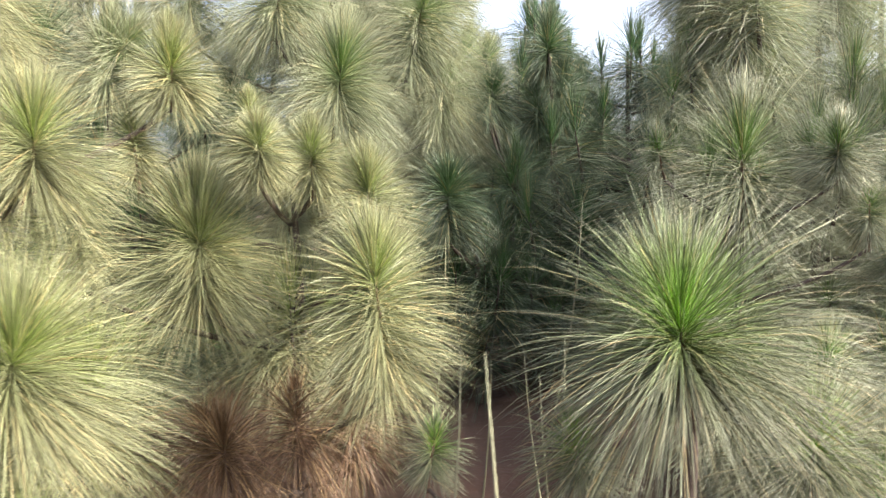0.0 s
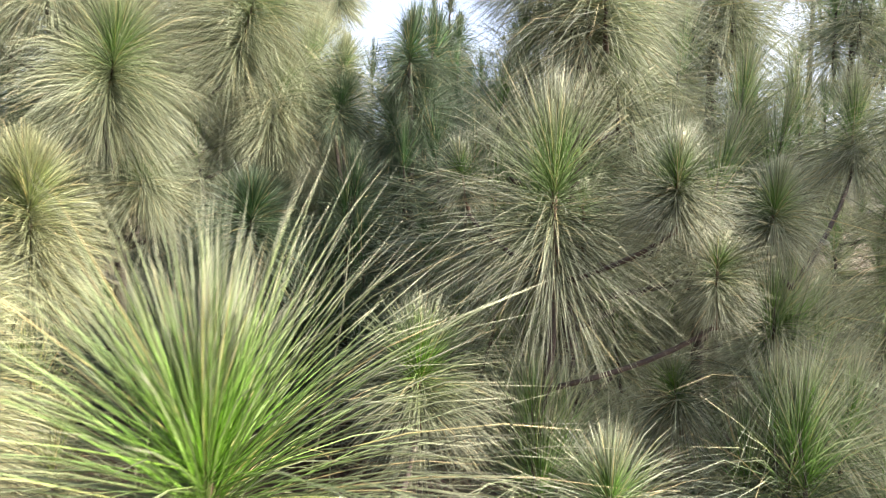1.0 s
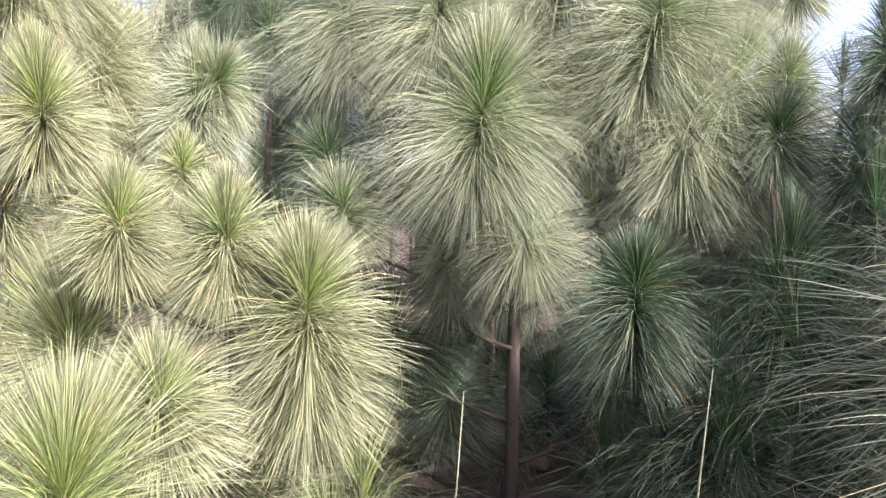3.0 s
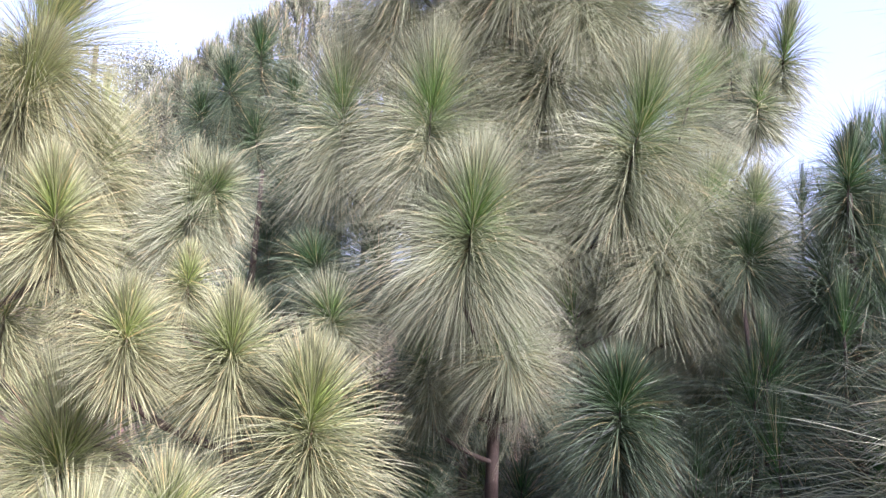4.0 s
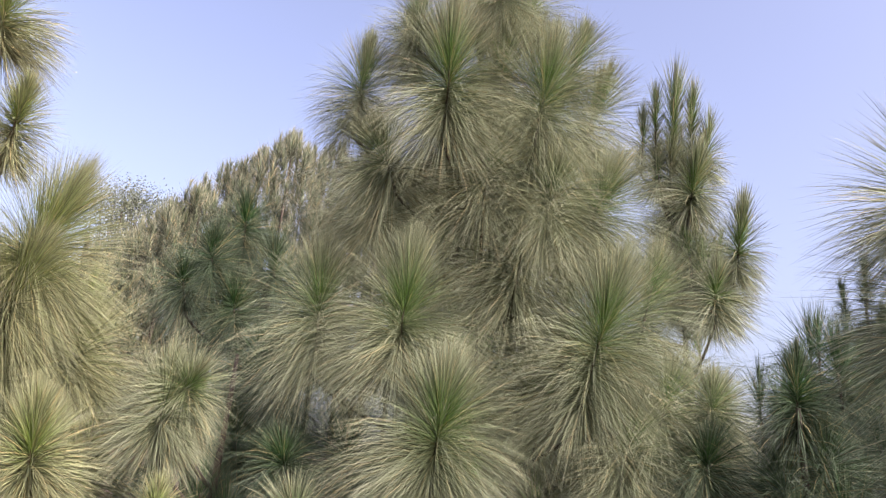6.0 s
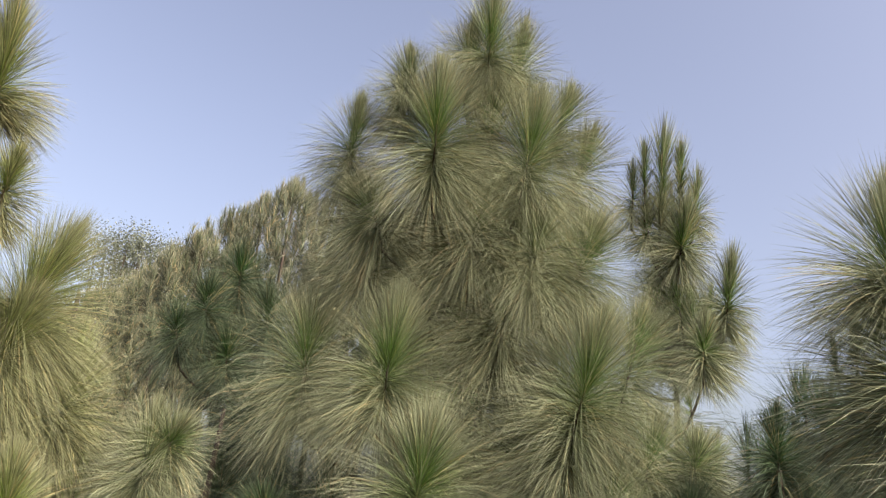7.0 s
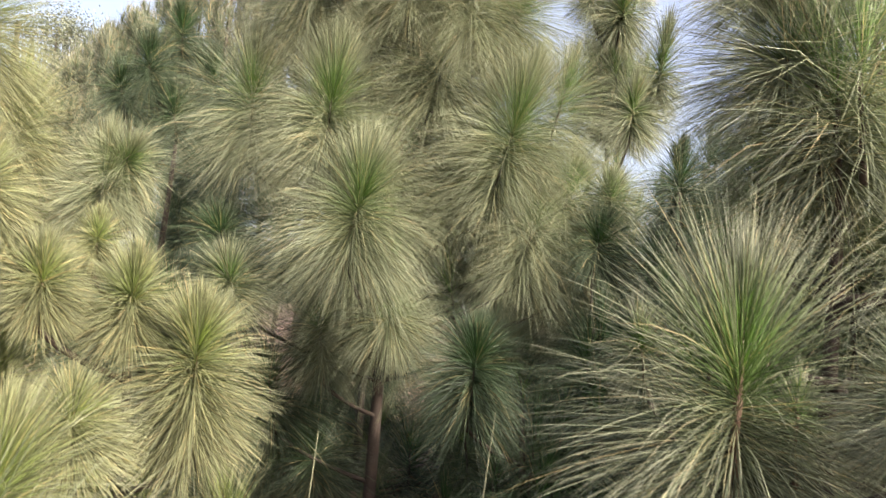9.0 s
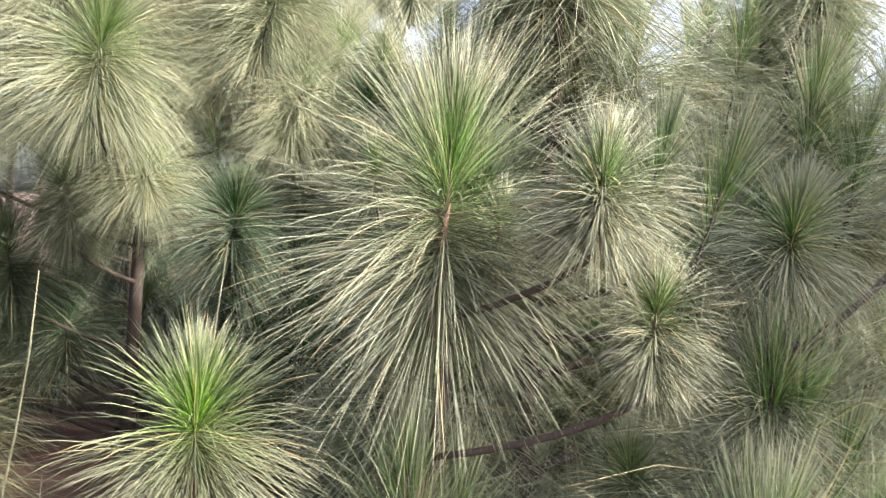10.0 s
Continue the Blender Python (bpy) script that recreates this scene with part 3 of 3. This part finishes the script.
shoot(dark_V, (0.586, 4.286, 1.293), (0.03, -0.18), 0.177, 0.196, 0.333, 1959, shade_green, radius=0.001, splay=0.1)
shoot(dark_V, (0.456, 4.209, 1.203), (0.03, -0.18), 0.157, 0.196, 0.333, 1959, shade_green, radius=0.001, splay=0.1)

# uses the shade-darkened needle colour
dark_F = pine("young pine with darkened needles and bare upright candles", (0.58, 6.50), 2.75, seed=105)
shoot(dark_F, (0.580, 6.345, 2.775), (0.05, -0.10), 0.260, 0.070, 0.200, 600, shade_green, radius=0.0014, splay=0.1, bud="candle")
shoot(dark_F, (0.452, 6.369, 2.648), (-0.05, -0.10), 0.220, 0.065, 0.180, 500, shade_green, radius=0.0014, splay=0.1, bud="candle")
shoot(dark_F, (0.634, 6.424, 2.461), (0.10, -0.10), 0.240, 0.180, 0.300, 1300, shade_green, radius=0.0014, splay=0.1)

# shade on this pine is given by the darkened needle colour
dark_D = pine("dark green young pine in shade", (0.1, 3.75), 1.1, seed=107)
shoot(dark_D, (-0.002, 3.507, 1.074), (0.02, 0.05), 0.174, 0.202, 0.385, 2800, shade_green, radius=0.001, splay=0.1)

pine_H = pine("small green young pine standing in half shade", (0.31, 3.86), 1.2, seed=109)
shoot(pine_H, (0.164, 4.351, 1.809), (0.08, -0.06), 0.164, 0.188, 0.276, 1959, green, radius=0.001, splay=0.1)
# half shade on this shoot is put into its colour
shoot(pine_H, (0.194, 4.148, 1.575), (0.18, -0.09), 0.161, 0.182, 0.250, 1680, shade_green, radius=0.001, splay=0.1)

far_R = pine("slender pine with upright candle-tipped shoots", (-0.42, 5.9), 4.1, seed=112)
shoot(far_R, (-0.330, 5.476, 3.596), (0.20, -0.37), 0.546, 0.155, 0.406, 1320, green, radius=0.0014, splay=0.1, bud="candle")
shoot(far_R, (-0.406, 5.386, 3.659), (0.16, -0.40), 0.314, 0.096, 0.406, 704, green, radius=0.0014, splay=0.1, bud="candle")
shoot(far_R, (-0.221, 5.520, 3.669), (0.17, -0.39), 0.340, 0.111, 0.406, 836, green, radius=0.0014, splay=0.1, bud="candle")
shoot(far_R, (-0.173, 5.642, 3.503), (0.23, -0.35), 0.369, 0.148, 0.258, 880, green, radius=0.0014, splay=0.1)
shoot(far_R, (-0.245, 5.580, 3.258), (0.29, -0.30), 0.399, 0.235, 0.325, 1430, green, radius=0.0014, splay=0.1)
shoot(far_R, (-0.440, 5.519, 3.355), (0.15, -0.41), 0.259, 0.166, 0.221, 880, green, radius=0.0014, splay=0.1)
shoot(far_R, (-0.012, 5.683, 2.875), (0.25, -0.33), 0.432, 0.190, 0.345, 1650, green, radius=0.0014, splay=0.1)
shoot(far_R, (-0.054, 5.299, 2.512), (0.19, -0.38), 0.267, 0.188, 0.314, 1650, green, radius=0.0014, splay=0.1)
shoot(far_R, (-0.521, 5.467, 3.598), (0.19, -0.38), 0.301, 0.151, 0.301, 770, green, radius=0.0014, splay=0.1)

# ---- inner and rear shoots of the near pines ----
def hollow(p):
    """The shaded bare patch under the bushy pine."""
    return (p.x + 0.55) ** 2 + (p.y - 2.3) ** 2 < 0.16 and p.z < 0.6


whorls(tall_T, "mid", green, 46, 1.05, 3.2, 0.42, 21, inner=0.2, shape=0.55)
# fill of the side pine darkened, its shade kept in the colour
whorls(side_S, "mid", shade_green, 14, 0.2, 1.3, 0.5, 22)
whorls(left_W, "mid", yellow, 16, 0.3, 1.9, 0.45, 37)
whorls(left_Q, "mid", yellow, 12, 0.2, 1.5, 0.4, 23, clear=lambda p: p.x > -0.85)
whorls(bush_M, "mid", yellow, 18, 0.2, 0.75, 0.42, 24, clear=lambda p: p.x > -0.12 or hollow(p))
whorls(pine_N, "fine", green, 34, 0.3, 1.9, 0.5, 25, clear=lambda p: p.y < 2.75, shape=0.4)
# fill of K, F and D in the same shade-coloured needles
whorls(dark_K, "mid", shade_green, 16, 0.3, 2.4, 0.55, 33, shape=0.4)
whorls(dark_F, "low", shade_green, 22, 0.4, 2.35, 0.6, 38, shape=0.45)
whorls(dark_D, "mid", shade_green, 7, 0.2, 0.8, 0.4, 26)
whorls(pine_B, "fine", grey, 6, 0.2, 0.55, 0.16, 34)
whorls(pine_E, "fine", grey, 18, 0.15, 0.8, 0.5, 27, clear=lambda p: p.y < 2.4)
whorls(far_R, "mid", green, 20, 0.8, 3.0, 0.5, 28)
whorls(far_R, "mid", green, 20, 2.5, 3.6, 0.34, 30)
whorls(tall_T, "mid", green, 12, 2.75, 3.3, 0.34, 36)

# ---- the stand behind ----
# some pines at the right are out of view, added to cast shade
for i, (x, y, h, w, n) in enumerate([
    (1.75, 3.7, 2.4, 0.7, 48), (2.6, 4.4, 2.6, 0.75, 36), (1.55, 4.7, 2.3, 0.7, 40), (1.9, 5.6, 2.6, 0.7, 28),
    (2.15, 2.75, 2.1, 0.55, 18), (2.3, 7.0, 3.6, 0.9, 34), (3.3, 6.4, 3.8, 0.9, 28), (1.75, 6.4, 2.7, 0.7, 24), (3.4, 4.0, 3.0, 0.9, 30),
    (2.75, 3.2, 2.6, 0.7, 20), (3.9, 5.4, 3.2, 0.8, 20), (0.9, 6.8, 2.2, 0.7, 18), (-1.6, 5.0, 2.3, 0.8, 30), (-2.5, 4.3, 2.3, 0.7, 24),
    (2.5, 1.8, 1.7, 0.45, 6), (-2.3, 2.9, 2.0, 0.6, 18), (-0.6, 6.6, 1.9, 0.7, 18), (-0.65, 5.3, 1.35, 0.6, 22), (-1.9, 1.6, 1.9, 0.55, 14),
    (-1.3, 6.2, 1.6, 0.8, 30), (-2.3, 6.1, 1.8, 0.8, 26), (-2.0, 5.4, 1.0, 0.6, 14),
]):
    tree = pine("young pine with drooping green needle tufts, filler for backdrop and shade", (x, y), h, seed=60 + i)
    # listed pines get shade-coloured needles; the last low ones hide bright soil
    whorls(tree, "fine" if i in (0, 4) else "mid" if i in (1, 2, 9) else "low", grey if i == 4 else shade_green if i in (7, 11, 12, 13, 15, 16, 17, 19, 20, 21) else green, n, 0.15, h - 0.25, w, 80 + i, leader=True)

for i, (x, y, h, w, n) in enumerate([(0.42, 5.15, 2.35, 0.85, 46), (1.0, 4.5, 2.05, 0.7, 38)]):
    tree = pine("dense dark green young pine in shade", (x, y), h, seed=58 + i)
    # dense shade on these two is painted by the darkened needles
    whorls(tree, "mid", shade_green, n, 0.3, h - 0.25, w, 78 + i, leader=True, shape=0.4)

# ---- older pines farther off ----
for i in range(28):
    a = (i % 18) / 17 if i < 18 else (i - 17.5) / 10
    far = 13.5 + 1.8 * math.cos(i * 1.7) + (3.0 if i >= 18 else 0.0)
    turn = math.radians(158 - 34 * a)
    h = far * min(0.14 + 0.62 * a, 0.45) + 1.45 + 0.25 * math.sin(i * 3.1)
    tree = pine("tall older pine of the row behind, dense with brushes", (1.1 + far * math.cos(turn), 1.3 + far * math.sin(turn)), h, seed=120 + i, thick=0.05, group="row of older pines")
    far_crown(tree, 210 if i < 18 else 60, 0.36 * h, h - 0.4, 1.45, 140 + i, distant)
# fill of V and H keeps the painted shade colour
whorls(dark_V, "mid", shade_green, 16, 0.3, 1.5, 0.4, 35, shape=0.3)
whorls(pine_H, "mid", shade_green, 10, 0.3, 1.15, 0.35, 31)
whorls(pine_G, "mid", green, 18, 0.5, 1.5, 0.5, 29)

# ---- low skirts of shoots close to the soil ----
def way(p):
    """The trodden gap and the bare hollow under the tall pine."""
    return hollow(p) or (-0.3 < p.x < 0.6 and p.y < 2.9) or (p.x - 0.9) ** 2 + (p.y - 1.0) ** 2 < 1.1 or (p.y < 4.4 and p.x > -1.2 and p.y > 2.8)


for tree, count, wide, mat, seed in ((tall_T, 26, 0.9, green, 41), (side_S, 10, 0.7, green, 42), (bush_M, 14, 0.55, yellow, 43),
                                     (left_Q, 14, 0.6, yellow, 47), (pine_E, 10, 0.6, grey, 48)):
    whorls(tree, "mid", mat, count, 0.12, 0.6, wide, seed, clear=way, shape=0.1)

# ---- dead brown needles left on the lowest shoots ----
for tree, at, spread, drop in ((bush_M, (-0.33, 2.10, 0.44), 0.17, 0.30), (bush_M, (-0.50, 1.98, 0.40), 0.18, 0.28), (bush_M, (-0.20, 2.22, 0.40), 0.15, 0.28), (bush_M, (-0.62, 2.12, 0.36), 0.17, 0.26)):
    shoot(tree, at, (0.0, -0.1), 0.06, spread, drop, 1000, dry, radius=0.0008, splay=0.16, droop=2.2)

# ---- grass stalks that stand between the pines ----
straw = bark_material("pale_dry_straw", (0.20, 0.20, 0.11), (0.28, 0.27, 0.16), 25)
GRASS = [(0.28, 0.93, 0.94, -0.12, 0.0), (0.20, 1.55, 0.80, 0.10, 0.02), (0.07, 2.61, 0.95, 0.11, 0.05), (0.54, 2.61, 1.06, 0.20, 0.06), (0.42, 1.75, 0.78, 0.06, 0.02), (0.36, 1.72, 0.70, -0.05, 0.03), (0.33, 2.3, 0.62, -0.06, 0.02), (0.22, 2.5, 0.55, 0.05, 0.0), (0.48, 2.75, 0.6, 0.02, 0.04)]
for i, (x, y, h, dx, dy) in enumerate(GRASS):
    pts = [(-dx * (1 - q) ** 1.6, -dy * (1 - q) ** 1.6, h * q - 0.02) for q in (0, 0.2, 0.4, 0.6, 0.8, 1.0)]
    stalk = tagged(new("grass_stalk", tube("grass_stalk", pts, [0.0035, 0.0032, 0.003, 0.0026, 0.002, 0.0008], straw, 6)), "thin pale dry grass stalk rising from the soil", "grass", "grass stalks")
    stalk.location = (x, y, 0)

# ---- clods of red soil under the tall pine ----
clod_mat = bark_material("red_soil_clod", (0.30, 0.15, 0.10), (0.40, 0.24, 0.17), 18)
for i, (x, y, r) in enumerate([(-1.36, 5.15, 0.12), (-1.40, 4.76, 0.09), (-1.56, 4.98, 0.07), (-1.20, 5.02, 0.05), (-1.62, 5.50, 0.11), (-1.05, 4.70, 0.05)]):
    bm = bmesh.new()
    bmesh.ops.create_icosphere(bm, subdivisions=3, radius=r)
    for v in bm.verts:
        v.co *= 1 + 0.35 * noise.noise(v.co * 9 + Vector((i * 5, 0, 0))) + 0.12 * noise.noise(v.co * 34)
        v.co.z *= 0.75
    me = bpy.data.meshes.new("soil_clod")
    bm.to_mesh(me)
    bm.free()
    me.shade_smooth()
    me.materials.append(clod_mat)
    clod = tagged(new("soil_clod", me), "dry reddish soil clod lying under the pine", "clod", "soil clods")
    clod.location = (x, y, r * 0.55)

# ---- a broad-leaved tree far behind the row ----
def leafy_tree(x, y, h, wide, seed):
    rng = np.random.default_rng(seed)
    tree = tagged(new("leafy_tree"), "distant broad-leaved tree with a thin open crown", "tree")
    tree.location = (x, y, 0)
    pts = [(0.1 * math.sin(q * 4), 0.1 * math.cos(q * 3) - 0.1, h * 0.7 * q - 0.1) for q in (0, 0.25, 0.5, 0.75, 1)]
    under(new("trunk", tube("trunk", pts, [0.22, 0.18, 0.14, 0.1, 0.05], bark, 9)), tree)
    mat, nt, bsdf = nodes_of("grey_green_leaves")
    col = ramp(nt, noise_of(nt, 2.0), [(0.35, (0.09, 0.105, 0.07)), (0.65, (0.15, 0.17, 0.11))])
    nt.links.new(col, bsdf.inputs["Base Color"])
    verts, quads = [], []
    for i in range(34):
        t, q = rng.uniform(0, 6.28), rng.uniform(0, 1)
        tip = Vector((wide * math.cos(t) * math.sqrt(rng.uniform(0.2, 1)) * (1.1 - 0.6 * q), wide * math.sin(t) * math.sqrt(rng.uniform(0.2, 1)) * (1.1 - 0.6 * q), h * (0.5 + 0.5 * q)))
        under(new("limb", tube("limb", bend((0, 0, h * rng.uniform(0.3, 0.6)), tip, 0.2, 5), [0.05, 0.04, 0.03, 0.02, 0.01], bark, 5)), tree)
        for j in range(420):
            c = tip + Vector(rng.normal(0, 0.27, 3))
            a, b = Vector(rng.normal(0, 1, 3)).normalized() * 0.042, Vector(rng.normal(0, 1, 3)).normalized() * 0.022
            n = len(verts)
            verts += [tuple(c - a), tuple(c + b), tuple(c + a), tuple(c - b)]
            quads.append((n, n + 1, n + 2, n + 3))
    under(new("crown", mesh_from("crown", verts, quads, [], mat)), tree)


leafy_tree(-20.0, 12.75, 9.0, 1.6, 7)
leafy_tree(-19.6, 13.5, 9.1, 1.4, 8)
